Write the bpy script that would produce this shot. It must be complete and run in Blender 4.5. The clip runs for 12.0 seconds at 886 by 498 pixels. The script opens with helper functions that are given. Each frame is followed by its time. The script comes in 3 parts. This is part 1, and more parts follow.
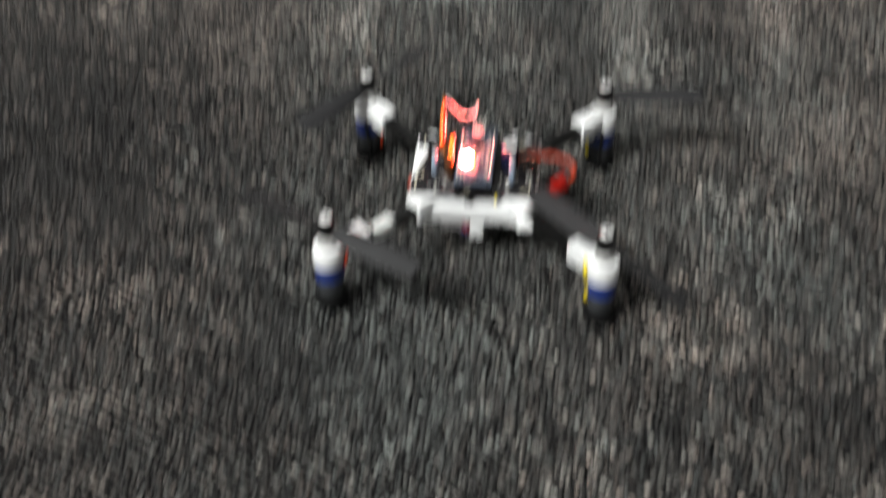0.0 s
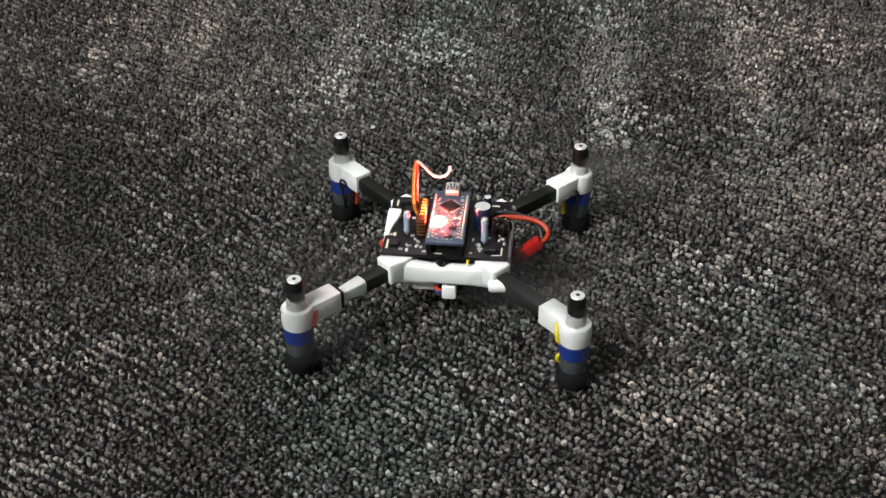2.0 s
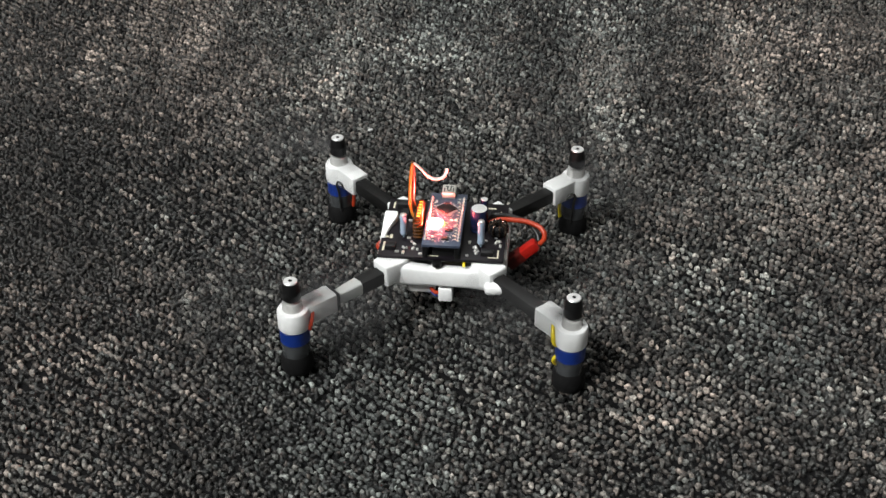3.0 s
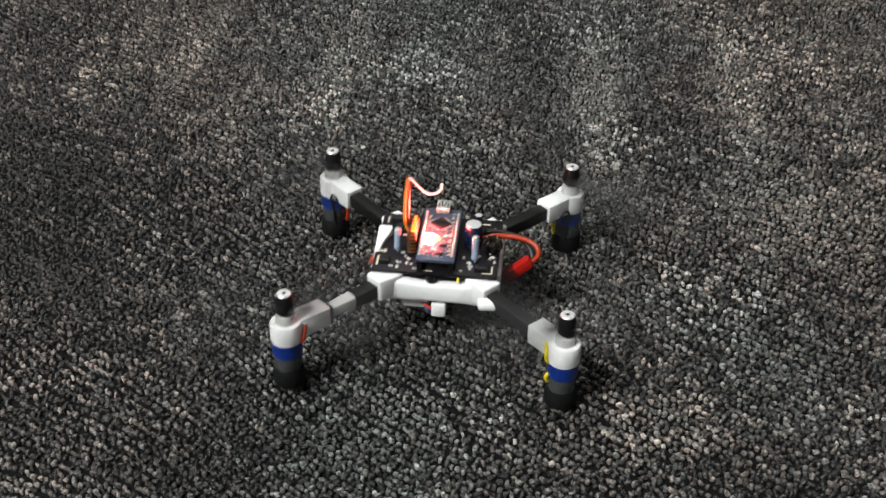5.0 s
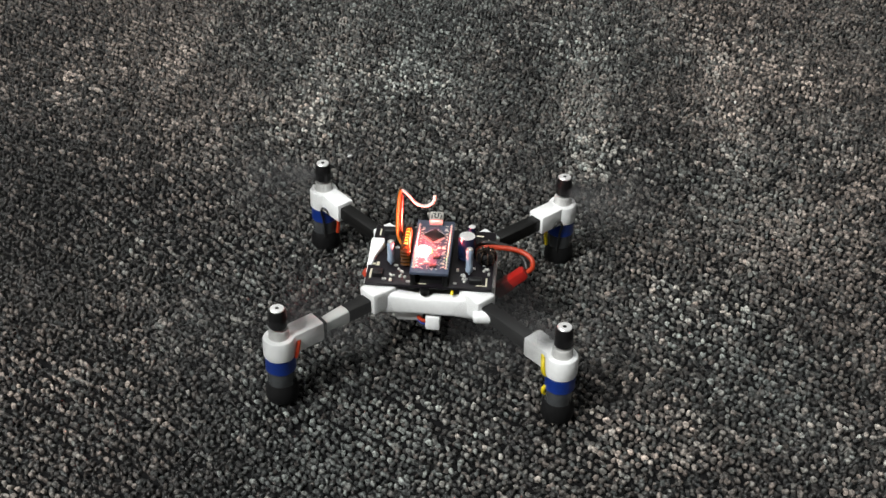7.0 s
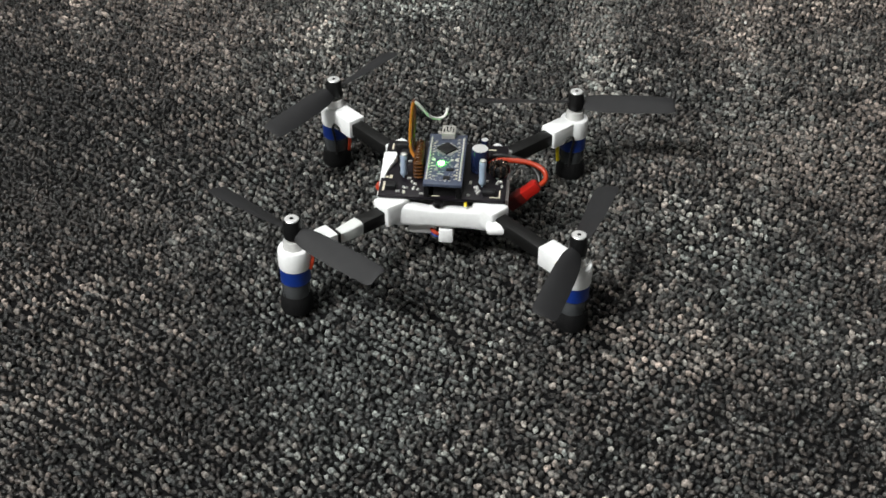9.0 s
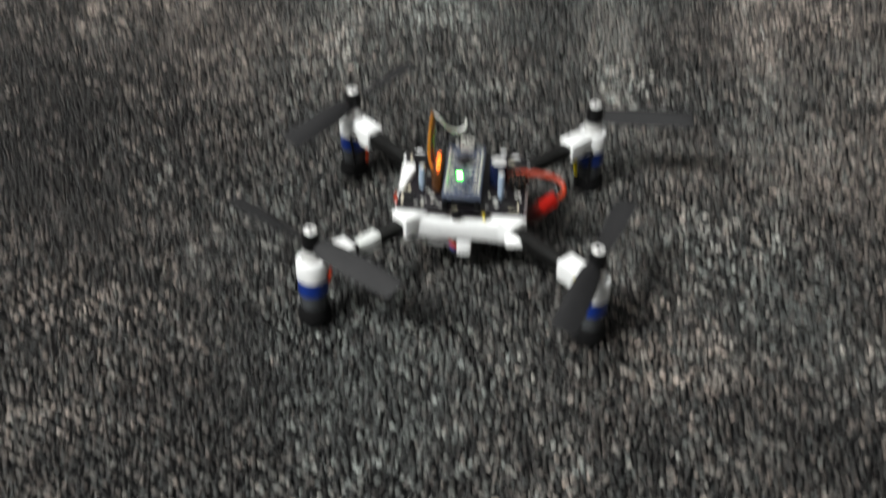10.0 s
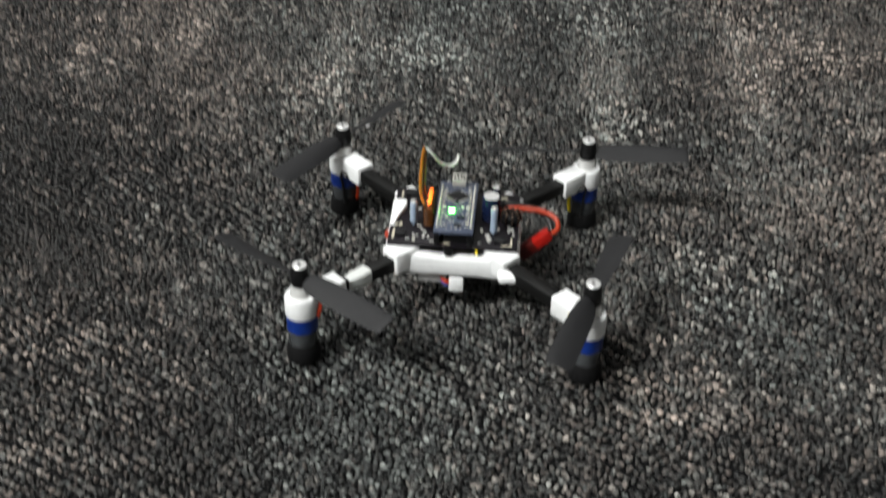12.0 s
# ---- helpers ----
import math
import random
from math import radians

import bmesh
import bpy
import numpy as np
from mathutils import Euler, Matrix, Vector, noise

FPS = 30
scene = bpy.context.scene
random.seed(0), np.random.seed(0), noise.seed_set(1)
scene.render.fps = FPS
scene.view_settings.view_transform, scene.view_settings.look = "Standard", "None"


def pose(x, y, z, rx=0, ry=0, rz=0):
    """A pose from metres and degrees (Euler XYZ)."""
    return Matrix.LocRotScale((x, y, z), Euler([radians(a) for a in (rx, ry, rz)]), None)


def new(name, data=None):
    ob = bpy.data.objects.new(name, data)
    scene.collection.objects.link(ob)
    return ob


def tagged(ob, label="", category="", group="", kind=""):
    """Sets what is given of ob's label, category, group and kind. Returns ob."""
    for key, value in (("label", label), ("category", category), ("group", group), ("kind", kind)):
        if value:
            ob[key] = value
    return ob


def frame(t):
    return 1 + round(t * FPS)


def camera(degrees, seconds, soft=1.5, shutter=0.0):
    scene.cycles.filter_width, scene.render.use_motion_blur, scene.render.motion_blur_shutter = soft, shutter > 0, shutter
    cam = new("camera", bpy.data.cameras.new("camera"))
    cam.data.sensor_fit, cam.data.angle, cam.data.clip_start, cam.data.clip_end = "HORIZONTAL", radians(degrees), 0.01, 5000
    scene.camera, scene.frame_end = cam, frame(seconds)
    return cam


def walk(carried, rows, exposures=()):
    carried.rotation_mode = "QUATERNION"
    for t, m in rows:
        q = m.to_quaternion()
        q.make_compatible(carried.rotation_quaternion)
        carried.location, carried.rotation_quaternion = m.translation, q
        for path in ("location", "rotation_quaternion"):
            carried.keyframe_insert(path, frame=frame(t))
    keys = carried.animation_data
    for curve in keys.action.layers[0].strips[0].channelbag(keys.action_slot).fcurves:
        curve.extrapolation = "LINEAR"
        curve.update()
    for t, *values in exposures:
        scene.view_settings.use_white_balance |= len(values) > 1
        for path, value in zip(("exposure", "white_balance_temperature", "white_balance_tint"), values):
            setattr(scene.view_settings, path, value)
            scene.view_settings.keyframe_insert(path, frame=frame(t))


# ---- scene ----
cam = camera(39.1, 12.0, soft=1.5, shutter=1.4)
# seconds, eye (metres), turn (degrees)
PATH = [
    (0.00, 0.0387, -0.5059, 0.3890, 51.55, 0.81, 5.61),
    (0.0334, 0.0395, -0.5053, 0.3891, 51.99, 0.77, 5.68),
    (0.10, 0.0411, -0.5041, 0.3894, 52.62, 0.69, 5.72),
    (0.20, 0.0435, -0.5023, 0.3898, 53.73, 0.57, 4.93),
    (0.30, 0.0459, -0.5004, 0.3902, 54.28, 0.45, 4.88),
    (0.50, 0.0450, -0.5015, 0.3867, 54.54, 0.36, 4.94),
    (1.00, 0.0476, -0.4999, 0.3870, 54.33, 0.47, 5.32),
    (1.50, 0.0509, -0.4950, 0.3828, 54.30, 0.47, 5.44),
    (2.00, 0.0511, -0.4985, 0.3869, 54.18, 0.63, 5.69),
    (2.50, 0.0521, -0.4992, 0.3855, 54.62, 0.49, 5.76),
    (3.00, 0.0520, -0.4988, 0.3856, 54.41, 0.48, 5.70),
    (5.00, 0.0530, -0.4987, 0.3854, 55.23, 0.21, 5.57),
    (5.50, 0.0528, -0.4984, 0.3844, 55.13, 0.08, 5.64),
    (6.00, 0.0522, -0.4978, 0.3851, 55.11, -0.15, 5.59),
    (6.50, 0.0517, -0.4950, 0.3854, 55.21, -0.44, 5.78),
    (7.00, 0.0512, -0.4923, 0.3827, 55.60, -0.75, 5.36),
    (7.50, 0.0525, -0.5010, 0.3842, 55.61, -0.68, 5.38),
    (7.70, 0.0526, -0.5033, 0.3793, 55.01, -0.63, 5.20),
    (9.30, 0.0451, -0.5043, 0.3660, 53.33, -0.41, 5.22),
    (9.50, 0.0446, -0.5058, 0.3644, 53.54, -0.41, 5.33),
    (9.90, 0.0419, -0.5026, 0.3686, 53.07, -0.67, 5.69),
    (10.00, 0.0412, -0.5018, 0.3696, 53.64, -0.73, 5.82),
    (10.20, 0.0415, -0.5024, 0.3696, 54.90, -0.64, 6.00),
    (10.50, 0.0421, -0.5032, 0.3696, 55.23, -0.50, 5.91),
    (11.00, 0.0415, -0.5022, 0.3690, 55.36, -0.54, 5.88),
    (11.10, 0.0400, -0.5033, 0.3709, 55.36, -0.53, 5.85),
    (11.20, 0.0411, -0.5012, 0.3699, 55.68, -0.47, 6.20),
    (11.30, 0.0421, -0.4990, 0.3689, 56.25, -0.40, 6.41),
    (11.40, 0.0432, -0.4968, 0.3678, 57.07, -0.33, 6.65),
    (11.50, 0.0443, -0.4947, 0.3668, 57.87, -0.26, 6.31),
    (11.60, 0.0435, -0.4953, 0.3647, 57.88, -0.39, 6.23),
    (11.70, 0.0428, -0.4960, 0.3627, 57.93, -0.51, 6.00),
    (11.80, 0.0421, -0.4966, 0.3606, 57.45, -0.64, 5.74),
    (11.90, 0.0414, -0.4973, 0.3585, 56.52, -0.78, 5.53),
    (12.00, 0.0406, -0.4979, 0.3564, 56.13, -0.89, 5.43),
]
walk(cam, [(t, pose(x, y, z, rx, ry, rz)) for t, x, y, z, rx, ry, rz in PATH])

# ---- light ----
world = bpy.data.worlds.new("room_air")
world.use_nodes = True
world.node_tree.nodes["Background"].inputs[0].default_value = (0.5, 0.52, 0.55, 1)
world.node_tree.nodes["Background"].inputs[1].default_value = 0.02
scene.world = world
scene.view_settings.exposure = 0.0
PANELS = [(-1.5, -1.55, 194.0), (-0.35, 0.8, 24.0)]  # unseen ceiling panels, assumed and set to match the shading: x, y, watts
ROOM = (-3.0, 2.8, -3.2, 2.6, 2.5)


# ---- materials ----
def material(name, colour, rough=0.5, metal=0.0, grain=0.0, grain_size=400.0, bump=0.0, bump_size=900.0, emit=None, strength=0.0,
             alpha=1.0, transmission=0.0, spec=0.5, stain=0.0, stain_size=40.0):
    """A procedural surface: base colour with fine grain and broad stains, a relief and a gloss."""
    m = bpy.data.materials.new(name)
    m.use_nodes = True
    n, l = m.node_tree.nodes, m.node_tree.links
    b = n["Principled BSDF"]
    b.inputs["Roughness"].default_value, b.inputs["Metallic"].default_value = rough, metal
    b.inputs["Specular IOR Level"].default_value = spec
    b.inputs["Transmission Weight"].default_value = transmission
    b.inputs["Alpha"].default_value = alpha
    at = n.new("ShaderNodeTexCoord")
    last = None
    for amount, size in ((grain, grain_size), (stain, stain_size)):
        if amount:
            t = n.new("ShaderNodeTexNoise")
            t.inputs["Scale"].default_value, t.inputs["Detail"].default_value = size, 4
            l.new(at.outputs["Object"], t.inputs["Vector"])
            mix = n.new("ShaderNodeMix")
            mix.data_type, mix.blend_type = "RGBA", "MULTIPLY"
            ramp = n.new("ShaderNodeMapRange")
            ramp.inputs["From Min"].default_value, ramp.inputs["From Max"].default_value = 0.3, 0.7
            ramp.inputs["To Min"].default_value, ramp.inputs["To Max"].default_value = 1 - amount, 1.0
            l.new(t.outputs["Fac"], ramp.inputs["Value"])
            mix.inputs["Factor"].default_value = 1.0
            if last is None:
                mix.inputs["A"].default_value = (*colour, 1)
            else:
                l.new(last, mix.inputs["A"])
            l.new(ramp.outputs["Result"], mix.inputs["B"])
            last = mix.outputs["Result"]
    if last is None:
        b.inputs["Base Color"].default_value = (*colour, 1)
    else:
        l.new(last, b.inputs["Base Color"])
    if bump:
        t = n.new("ShaderNodeTexNoise")
        t.inputs["Scale"].default_value, t.inputs["Detail"].default_value = bump_size, 3
        l.new(at.outputs["Object"], t.inputs["Vector"])
        k = n.new("ShaderNodeBump")
        k.inputs["Strength"].default_value, k.inputs["Distance"].default_value = bump, 0.0004
        l.new(t.outputs["Fac"], k.inputs["Height"])
        l.new(k.outputs["Normal"], b.inputs["Normal"])
    if emit:
        b.inputs["Emission Color"].default_value, b.inputs["Emission Strength"].default_value = (*emit, 1), strength
    return m


def printed_plastic(name, colour):
    """Printed plastic: fine layer lines across z, faint mottling."""
    m = material(name, colour, 0.45, grain=0.06, grain_size=500, stain=0.08, stain_size=60)
    n, l = m.node_tree.nodes, m.node_tree.links
    at, w, k = n.new("ShaderNodeTexCoord"), n.new("ShaderNodeTexWave"), n.new("ShaderNodeBump")
    w.bands_direction = "Z"
    w.inputs["Scale"].default_value, w.inputs["Distortion"].default_value = 900, 0.4
    k.inputs["Strength"].default_value, k.inputs["Distance"].default_value = 0.25, 0.0001
    l.new(at.outputs["Object"], w.inputs["Vector"])
    l.new(w.outputs["Fac"], k.inputs["Height"])
    l.new(k.outputs["Normal"], n["Principled BSDF"].inputs["Normal"])
    return m


def carpet_yarn(name, pile):
    """Loop-pile yarn: every tuft its own grey, in bands and patches of lighter and darker dye. pile: each loop brings its own dye."""
    m = bpy.data.materials.new(name)
    m.use_nodes = True
    n, l = m.node_tree.nodes, m.node_tree.links
    b = n["Principled BSDF"]
    b.inputs["Roughness"].default_value, b.inputs["Specular IOR Level"].default_value = (0.42, 0.5) if pile else (0.95, 0.1)
    at = n.new("ShaderNodeTexCoord")

    def math_node(op, a, c=None):
        k = n.new("ShaderNodeMath")
        k.operation = op
        for i, v in enumerate((a, c)):
            if v is None:
                continue
            if isinstance(v, (int, float)):
                k.inputs[i].default_value = v
            else:
                l.new(v, k.inputs[i])
        return k.outputs[0]

    def noise_at(size, detail, sx=1.0, sy=1.0, off=0.0):
        g, t = n.new("ShaderNodeMapping"), n.new("ShaderNodeTexNoise")
        g.inputs["Scale"].default_value, g.inputs["Location"].default_value = (sx, sy, 1), (off, off * 0.7, 0)
        t.inputs["Scale"].default_value, t.inputs["Detail"].default_value = size, detail
        l.new(at.outputs["Object"], g.inputs["Vector"])
        l.new(g.outputs["Vector"], t.inputs["Vector"])
        return t.outputs["Fac"]

    def carried_by_yarn(key):
        k = n.new("ShaderNodeAttribute")
        k.attribute_name = key
        return k.outputs["Fac"]

    if pile:
        tone, warmth = carried_by_yarn("dye"), carried_by_yarn("warm")
    else:
        v = n.new("ShaderNodeTexVoronoi")
        v.inputs["Scale"].default_value = 270
        l.new(at.outputs["Object"], v.inputs["Vector"])
        s = n.new("ShaderNodeSeparateColor")
        l.new(v.outputs["Color"], s.inputs["Color"])
        # bands of lighter dye that run along the carpet, about 95 mm apart, broken and patchy
        sep = n.new("ShaderNodeSeparateXYZ")
        l.new(at.outputs["Object"], sep.inputs["Vector"])
        wob = math_node("MULTIPLY", math_node("SUBTRACT", noise_at(9, 2, 1, 0.5), 0.5), 0.05)
        u = math_node("ADD", math_node("ADD", sep.outputs["X"], math_node("MULTIPLY", sep.outputs["Y"], 0.03)), wob)
        wave = math_node("COSINE", math_node("MULTIPLY", math_node("SUBTRACT", u, -0.020), 2 * math.pi / 0.096))
        broken = n.new("ShaderNodeMapRange")
        broken.inputs["From Min"].default_value, broken.inputs["From Max"].default_value = 0.36, 0.58
        l.new(noise_at(11, 2, 1, 0.7, 5.2), broken.inputs["Value"])
        band = math_node("MULTIPLY", math_node("POWER", math_node("MAXIMUM", wave, 0.0), 2.0), broken.outputs["Result"])
        patch = math_node("MULTIPLY", math_node("SUBTRACT", noise_at(22, 3, 1, 0.6, 3.1), 0.5), 0.45)
        small = math_node("MULTIPLY", math_node("SUBTRACT", noise_at(95, 2, 1, 1, 7.7), 0.5), 0.48)
        shade = math_node("ADD", math_node("ADD", math_node("MULTIPLY", band, 0.2), patch), small)
        tone = math_node("MULTIPLY", math_node("ADD", math_node("ADD", s.outputs[0], shade), -0.29), 0.8)
        warmth = noise_at(28, 3, 1, 1, 11.3)
    ramp = n.new("ShaderNodeValToRGB")
    ramp.color_ramp.elements[0].position, ramp.color_ramp.elements[0].color = 0.0, (0.008, 0.0083, 0.0088, 1)
    ramp.color_ramp.elements[1].position, ramp.color_ramp.elements[1].color = 1.0, (0.42, 0.41, 0.395, 1)
    for p, c in ((0.27, (0.013, 0.0132, 0.0138, 1)), (0.46, (0.068, 0.0675, 0.067, 1)), (0.8, (0.22, 0.216, 0.21, 1))):
        e = ramp.color_ramp.elements.new(p)
        e.color = c
    l.new(tone, ramp.inputs["Fac"])
    # slight tints, blue-green to brown, in patches
    tint = n.new("ShaderNodeValToRGB")
    tint.color_ramp.elements[0].position, tint.color_ramp.elements[0].color = 0.36, (0.93, 1.02, 1.0, 1)
    tint.color_ramp.elements[1].position, tint.color_ramp.elements[1].color = 0.64, (1.15, 0.98, 0.89, 1)
    l.new(warmth, tint.inputs["Fac"])
    mix = n.new("ShaderNodeMix")
    mix.data_type, mix.blend_type = "RGBA", "MULTIPLY"
    mix.inputs["Factor"].default_value = 1.0
    l.new(ramp.outputs["Color"], mix.inputs["A"])
    l.new(tint.outputs["Color"], mix.inputs["B"])
    # fibres
    fib = n.new("ShaderNodeMapRange")
    fib.inputs["From Min"].default_value, fib.inputs["From Max"].default_value = 0.35, 0.65
    fib.inputs["To Min"].default_value, fib.inputs["To Max"].default_value = 0.3, 1.55
    l.new(noise_at(820, 3), fib.inputs["Value"])
    mix2 = n.new("ShaderNodeMix")
    mix2.data_type, mix2.blend_type = "RGBA", "MULTIPLY"
    mix2.inputs["Factor"].default_value = 1.0
    l.new(mix.outputs["Result"], mix2.inputs["A"])
    l.new(fib.outputs["Result"], mix2.inputs["B"])
    l.new(mix2.outputs["Result"], b.inputs["Base Color"])
    k = n.new("ShaderNodeBump")
    k.inputs["Strength"].default_value, k.inputs["Distance"].default_value = 0.9, 0.0006
    l.new(noise_at(1900, 2), k.inputs["Height"])
    l.new(k.outputs["Normal"], b.inputs["Normal"])
    return m


PILE, UNDER, FIELD = carpet_yarn("carpet_loops", True), carpet_yarn("shade_dark_loops", True), carpet_yarn("carpet_field", False)
# near-black: the shade deep in the pile is put into this colour
SHADE_BACKING = material("shade_toned_backing", (0.006, 0.006, 0.0065), 0.9, grain=0.5, grain_size=350, bump=0.6, bump_size=300, spec=0.1, stain=0.2, stain_size=20)
WHITE = printed_plastic("white_printed_plastic", (0.84, 0.85, 0.86))
DULL_WHITE = printed_plastic("dull_white_plastic", (0.66, 0.68, 0.67))
WALL = material("wall_paint", (0.32, 0.32, 0.31), 0.8, grain=0.05, grain_size=60, bump=0.2, bump_size=250)
CEILING = material("ceiling_board", (0.5, 0.5, 0.49), 0.9, grain=0.1, grain_size=120, bump=0.2, bump_size=180)
METAL_FRAME = material("painted_steel", (0.75, 0.75, 0.75), 0.4, grain=0.05)
DIFFUSER = material("lit_diffuser", (0.8, 0.8, 0.8), 0.5, emit=(1, 0.98, 0.95), strength=3)
BLACK = material("black_plastic", (0.006, 0.006, 0.0065), 0.42, spec=0.3, grain=0.25, bump=0.15, stain=0.2, stain_size=80)
TUBE = material("black_carbon_tube", (0.006, 0.006, 0.006), 0.5, spec=0.25, grain=0.3, grain_size=700, bump=0.2, stain=0.2, stain_size=70)
RUBBER = material("black_foam_rubber", (0.004, 0.004, 0.0045), 0.75, spec=0.2, grain=0.35, grain_size=900, bump=0.5, bump_size=1200)
BLADE = material("dark_grey_nylon", (0.017, 0.017, 0.0185), 0.55, spec=0.3, grain=0.12, grain_size=300, bump=0.08, stain=0.15, stain_size=50)
BLUE = material("blue_tape", (0.005, 0.030, 0.22), 0.38, grain=0.15, stain=0.2, stain_size=120)
SMOKE = material("smoky_motor_can", (0.075, 0.08, 0.085), 0.2, grain=0.3, grain_size=250, stain=0.3, stain_size=90)
STEEL = material("bright_steel", (0.62, 0.62, 0.60), 0.25, metal=1.0, grain=0.15, grain_size=600)
COLLAR = material("polished_collar", (0.80, 0.80, 0.79), 0.2, metal=0.4, grain=0.15, grain_size=300)
GLOSS = material("glossy_black_enamel", (0.010, 0.010, 0.011), 0.12, grain=0.2, stain=0.2, stain_size=200)
COPPER = material("enamelled_copper", (0.12, 0.085, 0.065), 0.2, metal=0.8, grain=0.2, grain_size=700)
SHELL = material("tinned_shell", (0.55, 0.54, 0.50), 0.35, metal=0.3, grain=0.12, grain_size=700)
CAP_TOP = material("aluminium_cap", (0.85, 0.85, 0.85), 0.38, metal=0.6, grain=0.12, grain_size=500)
MASK = material("dark_solder_mask", (0.008, 0.006, 0.009), 0.4, spec=0.3, grain=0.2, grain_size=300, stain=0.25, stain_size=100)
BLUE_MASK = material("blue_solder_mask", (0.068, 0.084, 0.130), 0.3, grain=0.25, grain_size=500, stain=0.2, stain_size=150)
SILK = material("silk_screen", (0.62, 0.58, 0.45), 0.6, grain=0.2, grain_size=900)
SOLDER = material("solder", (0.6, 0.6, 0.58), 0.42, metal=0.7, grain=0.3, grain_size=800)
GOLD = material("gilt_pin", (0.60, 0.59, 0.55), 0.35, metal=0.4, grain=0.3, grain_size=900)
CHIP = material("chip_epoxy", (0.010, 0.010, 0.011), 0.45, spec=0.3, grain=0.2)
CAN_BLUE = material("capacitor_sleeve", (0.008, 0.014, 0.045), 0.25, grain=0.1, stain=0.2, stain_size=90)
RESISTOR = material("pale_blue_lacquer", (0.32, 0.40, 0.52), 0.35, grain=0.12, grain_size=500)
AMBER = material("amber_film", (0.10, 0.034, 0.005), 0.28, grain=0.3, grain_size=300, stain=0.3, stain_size=150)
ORANGE_WIRE = material("orange_insulation", (0.46, 0.17, 0.018), 0.4, grain=0.15, stain=0.2, stain_size=100)
BROWN_WIRE = material("brown_insulation", (0.09, 0.03, 0.010), 0.4, grain=0.15)
WHITE_WIRE = material("white_insulation", (0.75, 0.74, 0.72), 0.4, grain=0.1)
RED_WIRE = material("red_silicone", (0.40, 0.035, 0.008), 0.42, grain=0.15, stain=0.15, stain_size=100)
BLACK_WIRE = material("black_silicone", (0.012, 0.012, 0.012), 0.42, grain=0.2)
YELLOW_WIRE = material("yellow_insulation", (0.70, 0.55, 0.01), 0.4, grain=0.12)
BLUE_WIRE = material("blue_insulation", (0.02, 0.06, 0.35), 0.4, grain=0.12)
RED_CAP = material("red_connector_plastic", (0.36, 0.010, 0.006), 0.3, grain=0.12, stain=0.2, stain_size=120)
SLEEVE = material("dark_red_sleeve", (0.10, 0.006, 0.004), 0.35, grain=0.2, stain=0.25, stain_size=140)
LABEL = material("white_wrap", (0.6, 0.6, 0.6), 0.5, grain=0.1)
RED_GLOW = material("red_led_lens", (0.6, 0.2, 0.2), 0.4, emit=(1.0, 0.10, 0.08), strength=2100.0)
GREEN_GLOW = material("green_led_lens", (0.3, 0.6, 0.3), 0.4, emit=(0.05, 1.0, 0.04), strength=85.0)
AMBER_GLOW = material("amber_led_lens", (0.6, 0.4, 0.1), 0.4, emit=(1.0, 0.13, 0.006), strength=10.0)
LED_OFF = material("led_body", (0.6, 0.6, 0.52), 0.3, grain=0.1)

MM = 0.001


# ---- building helpers ----
def part(name, bm, mat, parent=None, label="", smooth=True, at=None):
    """Links a bmesh as one mesh object, under a thing or a part."""
    bmesh.ops.recalc_face_normals(bm, faces=bm.faces)
    me = bpy.data.meshes.new(name)
    bm.to_mesh(me)
    bm.free()
    me.materials.append(mat)
    if smooth:
        for p in me.polygons:
            p.use_smooth = True
        me.set_sharp_from_angle(angle=radians(40))
    ob = new(name, me)
    ob.parent = parent
    if at is not None:
        ob.matrix_basis = at
    return tagged(ob, label)


def box(bm, x0, x1, y0, y1, z0, z1, bevel=0.0, turn=None):
    """A box in millimetres, its edges rounded by bevel; turn is applied after."""
    r = bmesh.ops.create_cube(bm, size=1)
    vs = r["verts"]
    for v in vs:
        v.co = Vector(((x0 + x1) / 2 + v.co.x * (x1 - x0), (y0 + y1) / 2 + v.co.y * (y1 - y0), (z0 + z1) / 2 + v.co.z * (z1 - z0))) * MM
    if bevel:
        es = list({e for v in vs for e in v.link_edges})
        out = bmesh.ops.bevel(bm, geom=es, offset=bevel * MM, segments=2, affect="EDGES", profile=0.5)
        vs = list({v for f in out["faces"] for v in f.verts} | {v for v in vs if v.is_valid})
    if turn is not None:
        bmesh.ops.transform(bm, matrix=turn, verts=vs)
    return bm


def lathe(bm, profile, x=0.0, y=0.0, n=24, turn=None):
    """A turned form from (radius, z) rows in millimetres, closed at both ends."""
    rings = []
    for r, z in profile:
        rings.append([bm.verts.new(Vector((x + r * math.cos(2 * math.pi * i / n), y + r * math.sin(2 * math.pi * i / n), z)) * MM) for i in range(n)])
    for a, b in zip(rings, rings[1:]):
        for i in range(n):
            bm.faces.new((a[i], a[(i + 1) % n], b[(i + 1) % n], b[i]))
    bm.faces.new(rings[0][::-1])
    bm.faces.new(rings[-1])
    if turn is not None:
        bmesh.ops.transform(bm, matrix=turn, verts=[v for r in rings for v in r])
    return bm


